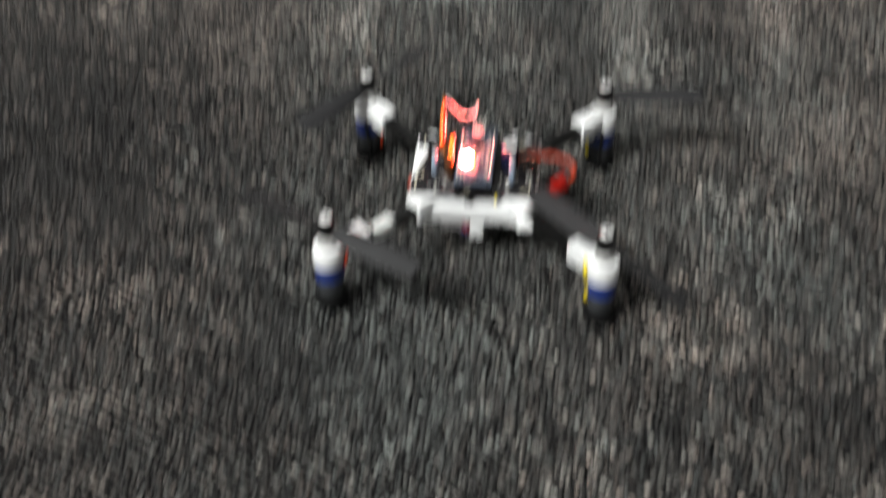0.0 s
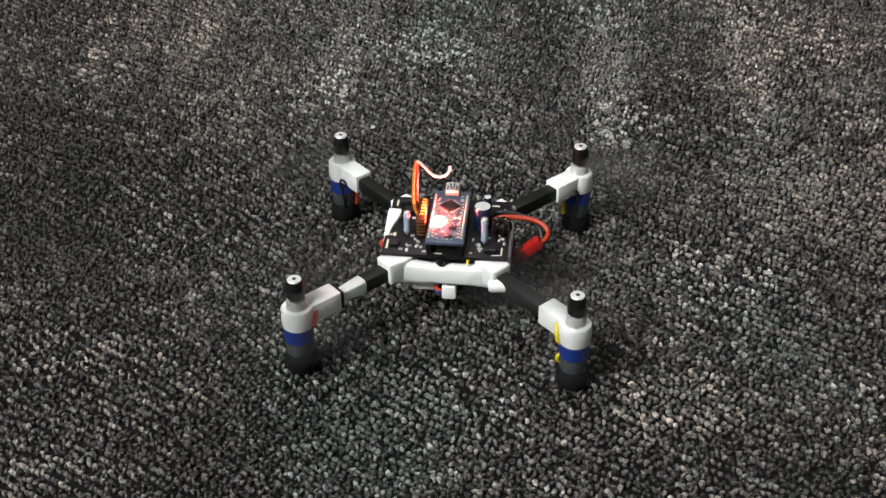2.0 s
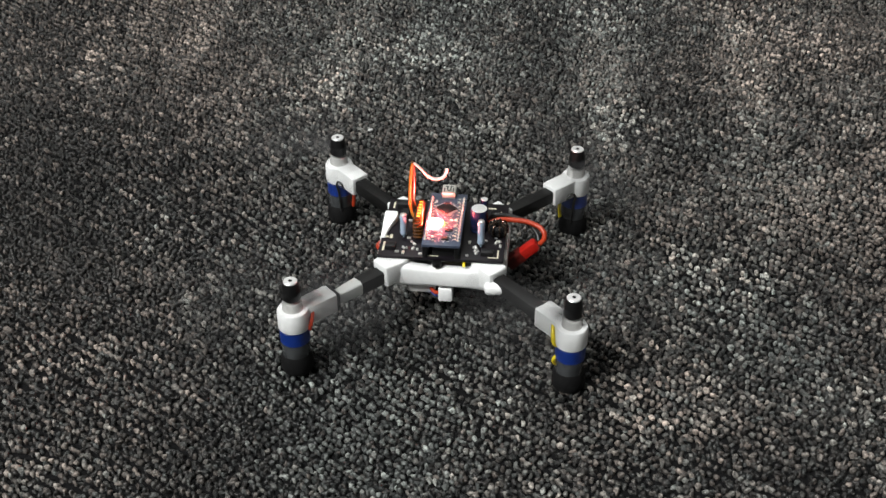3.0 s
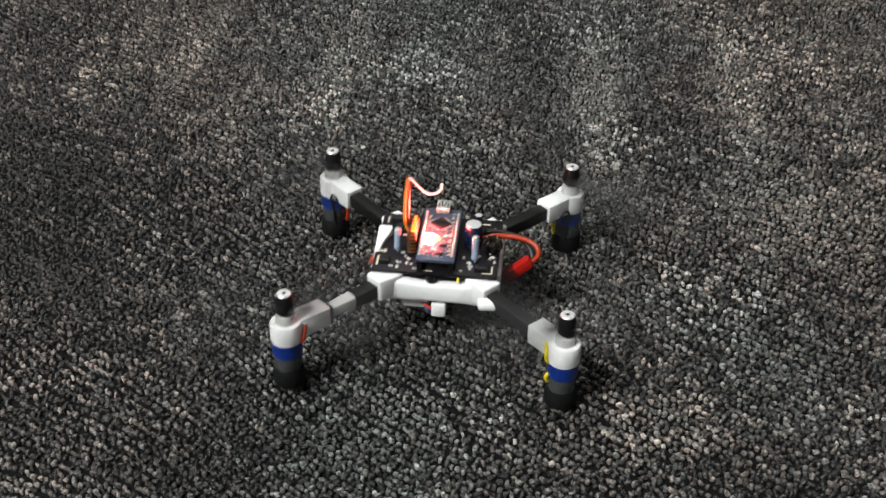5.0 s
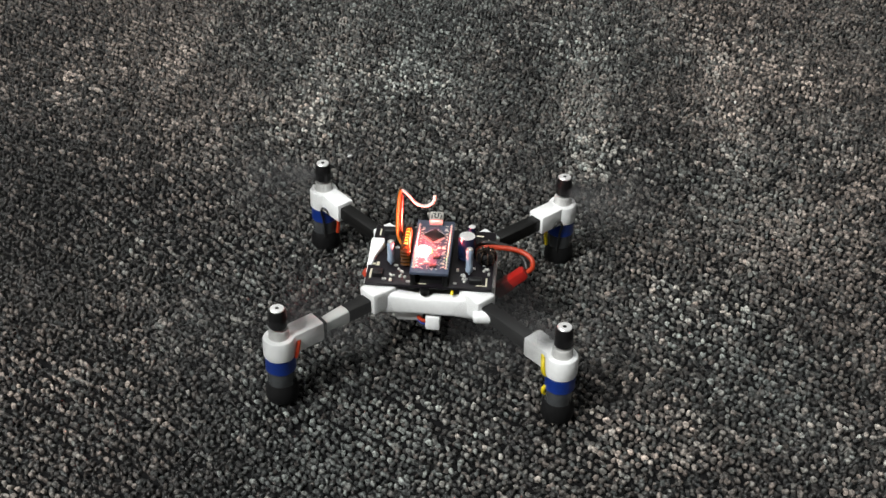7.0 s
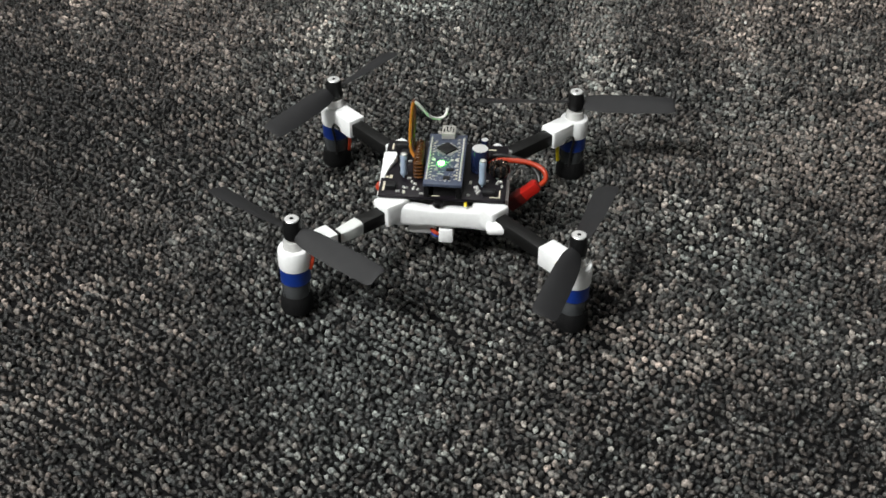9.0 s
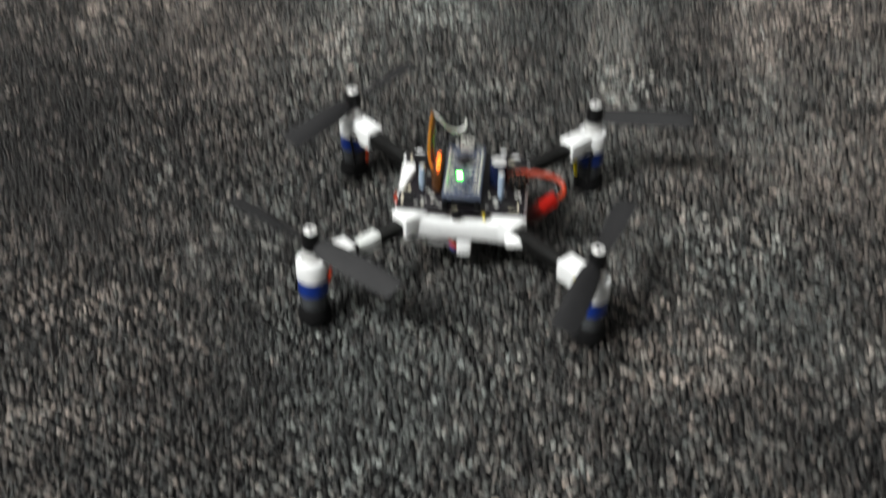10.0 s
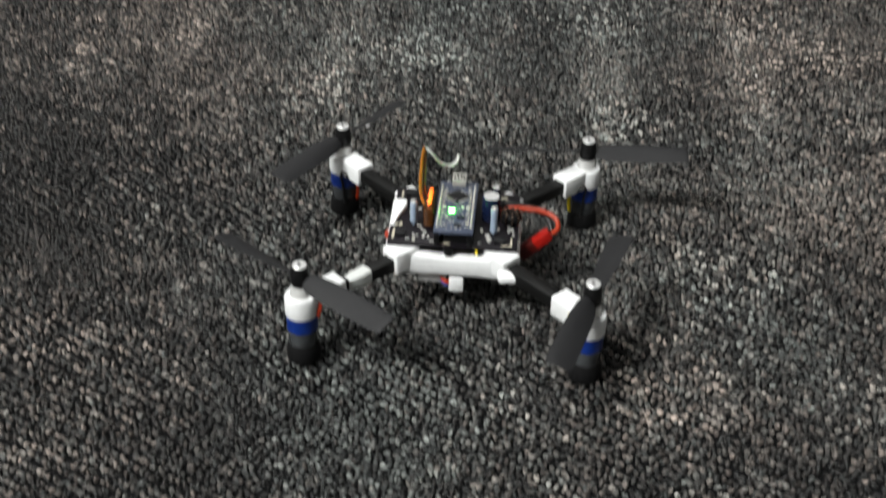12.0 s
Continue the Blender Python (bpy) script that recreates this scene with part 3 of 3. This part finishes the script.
def build_pods(drone):
    for q, sx, sy in (("fr", 1, -1), ("br", 1, 1), ("bl", -1, 1), ("fl", -1, -1)):
        x, y = sx * HALF, sy * HALF
        bm = lathe(mesh(), [(6.3, 23.8), (7.2, 24.1), (7.4, 24.8), (7.4, 33), (6.9, 34), (5.4, 34.4), (4.4, 34.3)], x, y, 32)
        box(bm, 68 if q == "fl" else 70.0, RADIUS - 4, -5.0, 5.0, 24.2, 34.4, 0.9, along(q))
        pod = part("motor_pod", bm, WHITE, drone, "white printed motor holder")
        part("collar", lathe(mesh(), [(4.9, 34.2), (4.75, 34.9), (4.6, 35.2), (4.55, 37.9), (4.2, 38.6), (2.0, 38.9)], x, y, 24), COLLAR, pod, "bright motor collar")
        part("band", lathe(mesh(), [(6.6, 16.2), (6.95, 16.5), (6.95, 23.6), (6.6, 23.9)], x, y, 28), BLUE, pod, "dark blue tape band")
        part("motor_can", lathe(mesh(), [(6.2, 7.4), (6.5, 8), (6.5, 16.1), (6.1, 16.3)], x, y, 28), SMOKE, pod, "smoky grey motor can")
        part("foot", lathe(mesh(), [(5.6, -1.0), (7.2, -0.6), (7.7, 0.8), (7.6, 4.5), (7.1, 7.6), (6.6, 8.8), (5.8, 9.2)], x, y, 28), RUBBER, pod, "black rubber foot")
        wires = {"fr": [(YELLOW_WIRE, [(-8.4, 4, 32), (-8.4, 0.5, 31), (-8.2, -2.0, 28.5), (-7.7, -2.6, 25.5), (-6.4, -2.2, 23.6)]),
                        (YELLOW_WIRE, [(-6.2, -1.8, 17.2), (-7.2, -2.2, 15.6), (-7.2, -2, 13.6), (-6.2, -1.5, 12.4)])],
                 "fl": [(RED_WIRE, [(8.4, 4, 31), (8.6, 0.4, 30), (8.3, -1.6, 27), (7.4, -1.6, 23.8)])],
                 "br": [(BLACK_WIRE, [(-4.4, -11.2, 24.6), (-2.6, -10.4, 27.2), (-0.6, -9.2, 27.4), (0.3, -8.6, 24.5), (-0.2, -7.7, 21), (-0.8, -7.3, 15), (-1.2, -7.0, 8)]),
                        (YELLOW_WIRE, [(-7.6, -3, 20), (-7.6, -3.4, 14), (-7.0, -3, 9)])],
                 "bl": [(BLACK_WIRE, [(4.4, -11.2, 24.6), (2.6, -10.4, 27.2), (0.6, -9.2, 27.4), (-0.3, -8.6, 24.5), (0.2, -7.7, 21), (0.8, -7.3, 15), (1.2, -7.0, 8)]),
                        (RED_WIRE, [(7.6, -3.6, 19), (7.8, -3.8, 14), (7.2, -3.4, 9)])]}
        for m, pts in wires[q]:
            part("motor_lead", tube(mesh(), [(x + a, y + b, c) for a, b, c in pts], 0.62 if m is BLACK_WIRE else 0.95), m, pod)


def blade_mesh(hand):
    """One blade along +x: chord, pitch and thickness change from root to tip. hand: 1 turns anticlockwise from above, -1 clockwise."""
    bm = mesh()
    rows = [(2.8, 5.6, 34, 1.9), (6, 8.2, 33, 1.6), (10, 10.0, 30, 1.25), (18, 11.2, 26, 1.0), (30, 11.7, 22, 0.9), (40, 11.8, 18, 0.8),
            (47, 11.7, 16, 0.75), (49.6, 11.2, 15, 0.65), (50.8, 10.0, 15, 0.5), (51.3, 8.4, 15, 0.3)]
    rings = []
    for r, chord, pitch, thick in rows:
        ring = []
        for u, up in ((-0.5, 0), (-0.25, 0.42), (0.1, 0.55), (0.38, 0.36), (0.5, 0), (0.38, -0.2), (0.1, -0.3), (-0.25, -0.3)):
            yy, zz = u * chord, up * thick + 0.9 * (0.25 - u * u) * chord * 0.16
            a = radians(pitch)
            ring.append(bm.verts.new(Vector((r, hand * (yy * math.cos(a) - zz * math.sin(a)), yy * math.sin(a) + zz * math.cos(a))) * MM))
        rings.append(ring)
    for a, b in zip(rings, rings[1:]):
        for i in range(8):
            bm.faces.new((a[i], a[(i + 1) % 8], b[(i + 1) % 8], b[i]))
    bm.faces.new(rings[0])
    bm.faces.new(rings[-1])
    return bm


def build_propeller(drone, sx, sy, hand):
    prop = part("propeller", lathe(mesh(), [(3.6, -3.0), (4.1, -2.7), (4.3, -1), (4.2, 2.2), (3.8, 5.2), (3.5, 6.2), (3.0, 6.4)], n=24), BLACK, drone,
                "dark grey two-blade propeller", at=pose(sx * HALF * MM, sy * HALF * MM, 0.0428))
    for a in (0, 180):
        part("blade", blade_mesh(hand), BLADE, prop, at=pose(0, 0, 0, 0, 0, a))
    part("cap", lathe(mesh(), [(3.2, 6.2), (3.3, 6.7), (3.0, 7.0), (1.0, 7.05), (0.9, 6.5)], n=24), CAP_TOP, prop, "bright aluminium cap")
    part("shaft_hole", lathe(mesh(), [(0.85, 6.4), (0.8, 7.12)], n=10), CHIP, prop)
    return prop


def build_electronics(drone):
    board = part("circuit_board", box(mesh(), -30, 30, -23.8, 25, 36.4, 38, 0.25), MASK, drone, "dark circuit board")
    z = 38.0
    # silk-screen marks: plain bars
    for x0, x1, y0, y1 in ((-28.4, -27.4, -20, -12.5), (-28, -26.4, -9, -7.5), (-26, -24.6, -9.5, -6.5), (-27.6, -26.8, 16.5, 22), (22.5, 27.5, -21.6, -20.9),
                           (26.8, 27.5, -21.6, -15), (-6, -1, -22.6, -21.9), (20, 24, 20, 21), (26, 27, 12, 18)):
        part("silk_mark", box(mesh(), x0, x1, y0, y1, z - 0.1, z + 0.05), SILK, board, smooth=False)
    for x, y, w, d, h in ((-24.5, -17, 5, 4.5, 2.3), (22, -18.5, 6, 3.6, 2.2), (-20.5, 10, 4, 6, 3), (24, 14, 5, 4, 2.4), (-22, 18, 7, 4, 3)):
        part("transistor", box(mesh(), x - w / 2, x + w / 2, y - d / 2, y + d / 2, z - 0.1, z + h, 0.4), CHIP, board)
    rng = random.Random(3)
    for x, y, w, d, m in ((-21, -20.5, 2.0, 1.2, SOLDER), (-18, -21, 1.3, 2, LED_OFF), (-9.5, -21.5, 2.2, 1.1, SOLDER), (12.5, -20.8, 1.6, 1.0, SOLDER), (13, -10, 1.2, 2.0, LED_OFF), (20.5, -8, 2.0, 1.2, SOLDER),
                          (28, -12, 1.2, 2.2, SOLDER), (-16.5, -9, 2.0, 1.2, SOLDER), (-21.5, 2.5, 1.3, 2.1, LED_OFF), (-17.5, 6, 2.0, 1.1, SOLDER), (22, 8.5, 2.0, 1.2, SOLDER), (14.5, 16, 2.2, 1.3, LED_OFF)):
        part("component", box(mesh(), x - w / 2, x + w / 2, y - d / 2, y + d / 2, z - 0.05, z + 0.75, 0.15), m, board)
    for cx, cy in ((-17, -17.5), (-12.5, -18), (17.5, -17.5), (15.5, -14.5), (-14, -13), (26, -9), (25, -4), (27.5, 5)):
        bm = mesh()
        for i in range(3):
            a, b, r = cx + rng.uniform(-1.6, 1.6), cy + rng.uniform(-1.3, 1.3), rng.uniform(0.5, 0.95)
            lathe(bm, [(r, z - 0.1), (r * 1.05, z + 0.3), (r * 0.8, z + 0.75), (r * 0.35, z + 1.0), (0.1, z + 1.05)], a, b, 8)
        part("solder_joint", bm, SOLDER, board, "bright solder joint")
    for x, y, zt in ((-19.2, -7.8, 50.6), (18.6, -12.4, 52.2)):
        r = part("resistor", lathe(mesh(), [(0.5, z), (0.5, z + 1.2), (1.4, z + 1.6), (1.85, z + 2.4), (1.65, z + 4), (1.65, zt - 2.6), (1.85, zt - 1), (1.4, zt)], x, y, 14),
                 RESISTOR, board, "pale blue upright resistor")
        part("end_cap", lathe(mesh(), [(1.45, zt - 0.1), (1.6, zt + 0.5), (0.9, zt + 0.9)], x, y, 12), SOLDER, r)
    for x, y, r, zt in ((16.6, 1.6, 4.25, 50.4), (18.4, 10.5, 1.9, 50.0)):
        c = part("capacitor", lathe(mesh(), [(r * 0.95, z), (r, z + 0.5), (r, z + 1.2), (r * 0.94, z + 1.6), (r, z + 2.1), (r, zt - 0.5), (r * 0.93, zt)], x, y, 28), CAN_BLUE, board,
                 "dark blue electrolytic capacitor")
        part("can_top", lathe(mesh(), [(r * 0.9, zt - 0.2), (r * 0.88, zt + 0.12), (r * 0.3, zt + 0.16)], x, y, 28), CAP_TOP, c, "bright can top")
    bm = lathe(mesh(), [(2.2, z), (4.2, z + 0.2), (4.5, z + 1.5), (4.4, z + 5.0), (3.6, z + 6.0), (2.6, z + 5.8), (2.0, z + 4.6), (1.6, z + 2)], 26.2, -1.2, 24)
    inductor = part("inductor", bm, GLOSS, board, "glossy black round inductor")
    for i in range(9):
        a = 2 * math.pi * i / 9
        u, v = math.cos(a), math.sin(a)
        part("winding", tube(mesh(), [(26.2 + q * u, -1.2 + q * v, z + h) for q, h in ((4.6, 1.2), (4.7, 4.8), (3.7, 6.4), (2.4, 6.1), (1.9, 4.4))], 0.42, 6, 3), COPPER, inductor)

    # the controller: a small blue board on two socket strips
    for x in (-5.6, 9.6):
        part("socket_strip", box(mesh(), x - 2.85, x - 0.35, -24, 18.5, 38, 44.8, 0.3), BLACK, board)
    part("cross_socket", box(mesh(), -4, 8, -22, -20.5, 38, 43.5, 0.3), CHIP, board)
    nano = part("controller_board", box(mesh(), -7, 11.2, -25.2, 19.2, 45, 46.6, 0.2), BLUE_MASK, drone, "small blue controller board", at=pose(-1.6 * MM, 0, 0))
    zt = 46.6
    for i in range(15):
        for x in (-5.7, 9.9):
            part("pin", lathe(mesh(), [(0.85, zt - 0.1), (0.8, zt + 0.15), (0.4, zt + 0.5), (0.3, zt + 1.2), (0.12, zt + 1.4)], x, -21 + 2.54 * i, 8), GOLD, nano)
    part("chip", box(mesh(), -3.6, 3.6, -3.6, 3.6, 0, 1.3, 0.25, pose(2.0 * MM, 5.2 * MM, zt * MM, 0, 0, 45)), CHIP, nano, "square black chip")
    for a in (45, 135, 225, 315):
        bm = mesh()
        for i in range(8):
            box(bm, 3.5, 4.9, -3.05 + 0.8 * i, -2.5 + 0.8 * i, 0.02, 0.35, 0, pose(2.0 * MM, 5.2 * MM, zt * MM, 0, 0, a))
        part("chip_legs", bm, SOLDER, nano, smooth=False)
    bm = mesh()
    box(bm, -1.2, 5.2, 14.6, 15.1, zt, zt + 3.2, 0.2)
    box(bm, -1.2, 5.2, 14.9, 22.4, zt, zt + 0.5, 0.2)
    box(bm, -1.2, 5.2, 14.7, 22.4, zt + 2.7, zt + 3.2, 0.2)
    box(bm, -1.3, -0.8, 14.7, 22.4, zt + 0.2, zt + 3.1, 0.2)
    box(bm, 4.8, 5.3, 14.7, 22.4, zt + 0.2, zt + 3.1, 0.2)
    usb = part("usb_socket", bm, SHELL, nano, "bright metal mini socket")
    for x0, x1, y0, y1 in ((-0.5, 0.1, 16.0, 19.4), (3.9, 4.5, 16.0, 19.4), (0.9, 1.5, 17.4, 21.2), (2.5, 3.1, 17.4, 21.2), (1.4, 2.6, 16.6, 17.4), (0.0, 0.9, 20.4, 21.0), (3.1, 4.0, 20.4, 21.0)):
        part("slot", box(mesh(), x0, x1, y0, y1, zt + 3.1, zt + 3.26), CHIP, usb, smooth=False)
    for x, y, w, d, m in ((-3.6, -4.6, 1.6, 1.0, LED_OFF), (5.2, -4.6, 1.6, 1.0, LED_OFF), (7.4, -4.4, 1.6, 1.0, LED_OFF), (-1.8, -13.5, 1.7, 1.4, SOLDER), (4.8, -13, 3.6, 1.9, CHIP),
                          (3.6, -20, 3.2, 2.4, CHIP), (-2.4, -19, 1.5, 0.9, SOLDER), (7.6, -9.5, 1.2, 2, SOLDER), (-3.4, 11.4, 1.2, 1.8, SOLDER), (7.5, 11, 1.2, 1.8, SOLDER),
                          (7.5, -17, 1.6, 1.0, SILK), (-3.2, -9.8, 1.4, 0.8, SILK), (0.5, -16.5, 2.6, 0.5, SILK), (7.6, 14.5, 1.5, 0.5, SILK)):
        part("component", box(mesh(), x - w / 2, x + w / 2, y - d / 2, y + d / 2, zt - 0.05, zt + (0.08 if m is SILK else 0.7), 0 if m is SILK else 0.15), m, nano)
    bm = mesh()
    for i in range(120):
        x, y, w, d = rng.uniform(-3.8, 8), rng.uniform(-23, 12), rng.uniform(0.3, 0.8), rng.uniform(0.3, 0.7)
        if abs(x - 2) + abs(y - 5.2) > 6.5:
            box(bm, x - w / 2, x + w / 2, y - d / 2, y + d / 2, zt - 0.05, zt + rng.uniform(0.1, 0.35))
    part("solder_pads", bm, SOLDER, nano, smooth=False)
    for i in range(13):
        for x in (-4.1, 8.2):
            part("silk_mark", box(mesh(), x - rng.uniform(0.3, 0.65), x + rng.uniform(0.3, 0.65), -20.4 + 2.54 * i, -19.6 + 2.54 * i, zt - 0.02, zt + 0.06), SILK, nano, smooth=False)
    # enlarged: the green light's halo is put into the glowing body's size
    part("green_led", box(mesh(), -1.2, 1.6, -8.8, -6.4, zt - 0.05, zt + 0.85, 0.35), GREEN_GLOW, nano, "lit green light")
    # dome far wider than the LED; its size stands in for the bloom
    red = part("red_led", lathe(mesh(), [(2.9, 0), (2.9, 0.8), (2.5, 1.5), (1.4, 2.05), (0.2, 2.2)], n=18), RED_GLOW, nano, "bright red light, lens oversized for its glare", at=pose(-2.1 * MM, -7.9 * MM, zt * MM))

    # unseen opaque box, added to block the red lens's light once it sinks
    part("led_light_block", box(mesh(), -6.6, 0.8, -11.6, -4.2, 43.2, 44.95, 0.2), CHIP, nano)

    # the upright sensor board with its ribbed amber ribbon
    sensor = part("sensor_board", box(mesh(), -13.5, -10.7, -9, 9, 38, 48, 0.3), AMBER, drone, "upright amber sensor board with ribs")
    for i in range(7):
        y = -7.6 + 2.5 * i
        part("rib", tube(mesh(), [(-14.1, y, 43), (-14.1, y, 47), (-13.2, y, 49.2), (-11.4, y, 49.2), (-10.5, y, 47), (-10.5, y, 43)], 0.62, 7, 3), AMBER, sensor)
    # made-up glowing strip: stands in for rib tops lit by an amber light
    amber = part("amber_led", box(mesh(), -0.9, 0.9, -6.8, 6.8, 0.0, 1.6, 0.5), AMBER_GLOW, sensor, "glowing strip for the amber light on the ribs", at=pose(-12.2 * MM, 0, 47.9 * MM))
    for i in range(5):
        z = 39.4 + 1.9 * i
        part("front_rib", tube(mesh(), [(-14.2, -8.6, z), (-13.4, -9.5, z), (-10.8, -9.5, z), (-10.2, -8.6, z)], 0.6, 7, 3), AMBER, sensor)
    # thin wires that loop over
    part("orange_wire", tube(mesh(), [(-14.6, -2, 46), (-16.2, -0.5, 48.4), (-17.0, 0.6, 53), (-16.8, 1.6, 62), (-16.2, 2, 70), (-15.4, 2.2, 74)], 0.8), ORANGE_WIRE, sensor)
    part("brown_wire", tube(mesh(), [(-15.0, 4, 47), (-15.4, 3, 52), (-15.2, 2.6, 60), (-15.0, 2.4, 68), (-15.6, 2.4, 74.6)], 0.8), BROWN_WIRE, sensor)
    part("white_wire", tube(mesh(), [(-15.6, 2.3, 74), (-13.6, 2.8, 72.6), (-11.6, 3.4, 70), (-8.4, 5.6, 64.8), (-5, 8, 62), (-2, 10, 61.8), (-0.4, 11.6, 63.4), (-0.2, 12, 65.6)], 0.75),
         WHITE_WIRE, sensor)
    # supply leads and connector
    part("red_lead", tube(mesh(), [(20.5, 4, 39), (22, 3.8, 41.2), (26, 4.6, 42.4), (31.8, 5.4, 42.2), (39, 5, 42), (45, 3.4, 40.8), (48.2, 0.4, 39.4), (48.6, -1.2, 36.5), (46.5, -1.4, 33.6)], 1.25, 10),
         RED_WIRE, drone, "red silicone supply lead")
    part("black_lead", tube(mesh(), [(21, 9, 39), (24, 9.5, 41.6), (31, 10, 41.2), (39, 8.5, 39.5), (44.5, 5, 36), (46, 2, 33)], 1.25, 10), BLACK_WIRE, drone)
    bm = mesh()
    box(bm, -8.5, 8.5, -2.8, 2.8, -2.7, 2.7, 0.8)
    box(bm, 7, 9.2, -2.3, 2.3, -2.2, 2.2, 0.4)
    con = part("connector", bm, RED_CAP, drone, "red plastic battery connector", at=pose(38.4 * MM, -0.8 * MM, 27 * MM, 0, -42, 4))
    part("sleeve", box(mesh(), -9.6, 0.5, -3.2, 3.2, -3.1, 3.1, 1.0), SLEEVE, con, "dark red shrink sleeve")
    part("left_lead", tube(mesh(), [(-26, -16, 32), (-29.5, -14, 33.5), (-31.8, -10, 33), (-31.8, -4, 31)], 1.0), RED_WIRE, drone)
    return red, amber


def build_quadcopter():
    drone = tagged(new("quadcopter"), "small white and black home-made quadcopter standing on the carpet", "drone")
    build_frame(drone)
    build_arms(drone)
    build_pods(drone)
    red, amber = build_electronics(drone)
    props = {q: build_propeller(drone, sx, sy, hand) for q, sx, sy, hand in (("fl", -1, -1, 1), ("br", 1, 1, 1), ("bl", -1, 1, -1), ("fr", 1, -1, -1))}
    return drone, red, amber, props


floor = build_room()
drone, red_led, amber_led, propellers = build_quadcopter()
build_lint()
build_pile(floor)


def motions():
    # the whole craft: it tips up on two feet, hops a few millimetres and settles
    hop = [(0.0, 0, 0, 0.3, 0), (3.2, 0, 0, 0.3, 0), (4.7, 0, 0, 0.3, 0), (4.9, 0, 0.3, 0.5, -0.1), (5.0, 0.2, 0.7, 1.2, -0.2), (5.1, 1.5, 0.8, 2.7, 0.15), (5.2, 2.3, 1.0, 3.6, 0.35),
           (5.3, 3.8, 1.2, 4.2, 0.55), (5.4, 4.6, 1.5, 4.6, 0.7), (5.5, 4.9, 1.6, 4.7, 0.75), (5.6, 5.0, 1.8, 2.6, 0.8), (5.7, 5.0, 2.0, 0.5, 0.8), (5.8, 4.3, 2.0, 0.3, 0.78), (6.0, 4.1, 1.8, 0.3, 0.77),
           (7.7, 3.9, 1.3, 0.3, 0.75), (12.0, 3.9, 1.3, 0.3, 0.75)]
    walk(drone, [(t, pose(x * MM, y * MM, HALF * MM * math.sin(radians(ry)), 0, ry, rz)) for t, x, y, ry, rz in hop])
    # propellers: at rest, then one after another at speed, then at rest again
    spin = {"fl": (-30.0, -35.6, 0.63, 8.6, 1), "br": (6.6, 2.7, 0.90, 8.7, 1), "bl": (57.0, 60.5, 0.90, 8.55, -1), "fr": (-56.0, 73.4, 1.43, 8.75, -1)}
    # one of them is shaken round a little before it starts
    shaken = {"fr": [(0.0, -48.0), (0.6, -48.0), (0.7, -48.7), (0.8, -52.0), (0.9, -60.0), (1.0, -56.5), (1.1, -56.0)]}
    for q, (first, last, start, stop, hand) in spin.items():
        home = propellers[q].matrix_basis.translation.copy()
        rows, angle = shaken.get(q, [(0.0, first)]) + [(start, first)], first
        f0, f1 = round(start * FPS), round(stop * FPS)
        total = 0.0
        steps = []
        for f in range(f0 + 1, f1 + 1):
            up, down = min(1.0, (f - f0) / 2), min(1.0, (f1 - f + 1) / 12)
            steps.append(88.0 * min(up, down))
        # whole half turns, so that it comes to rest as it stands at the end
        want = (hand * (last - first)) % 180
        extra = (want - sum(steps)) % 180
        steps = [s * (1 - (180 - extra) / sum(steps)) for s in steps]
        for f, s in zip(range(f0 + 1, f1 + 1), steps):
            angle += hand * s
            rows.append((f / FPS, angle))
        rows.append((12.0, angle))
        walk(propellers[q], [(t, pose(*home, 0, 0, a)) for t, a in rows])

    # lights that are off lie sunk in their boards
    def blink(led, on, depth):
        up = led.matrix_basis.copy()
        off = up @ pose(0, 0, -depth)
        rows = []
        for a, b in on:
            if a > 0:
                rows += [(a - 1 / FPS, off)]
            rows += [(a, up), (b, up)]
            if b < 12:
                rows += [(b + 1 / FPS, off)]
        if on[-1][1] < 12:
            rows += [(12.0, off)]
        walk(led, rows)

    blink(red_led, [(0, 7.133), (7.267, 7.333)], 2.4 * MM)
    blink(amber_led, [(0, 7.433), (8.333, 8.667), (9.133, 9.333), (9.767, 10.233), (10.767, 11.1), (11.667, 12.0)], 2.0 * MM)


motions()
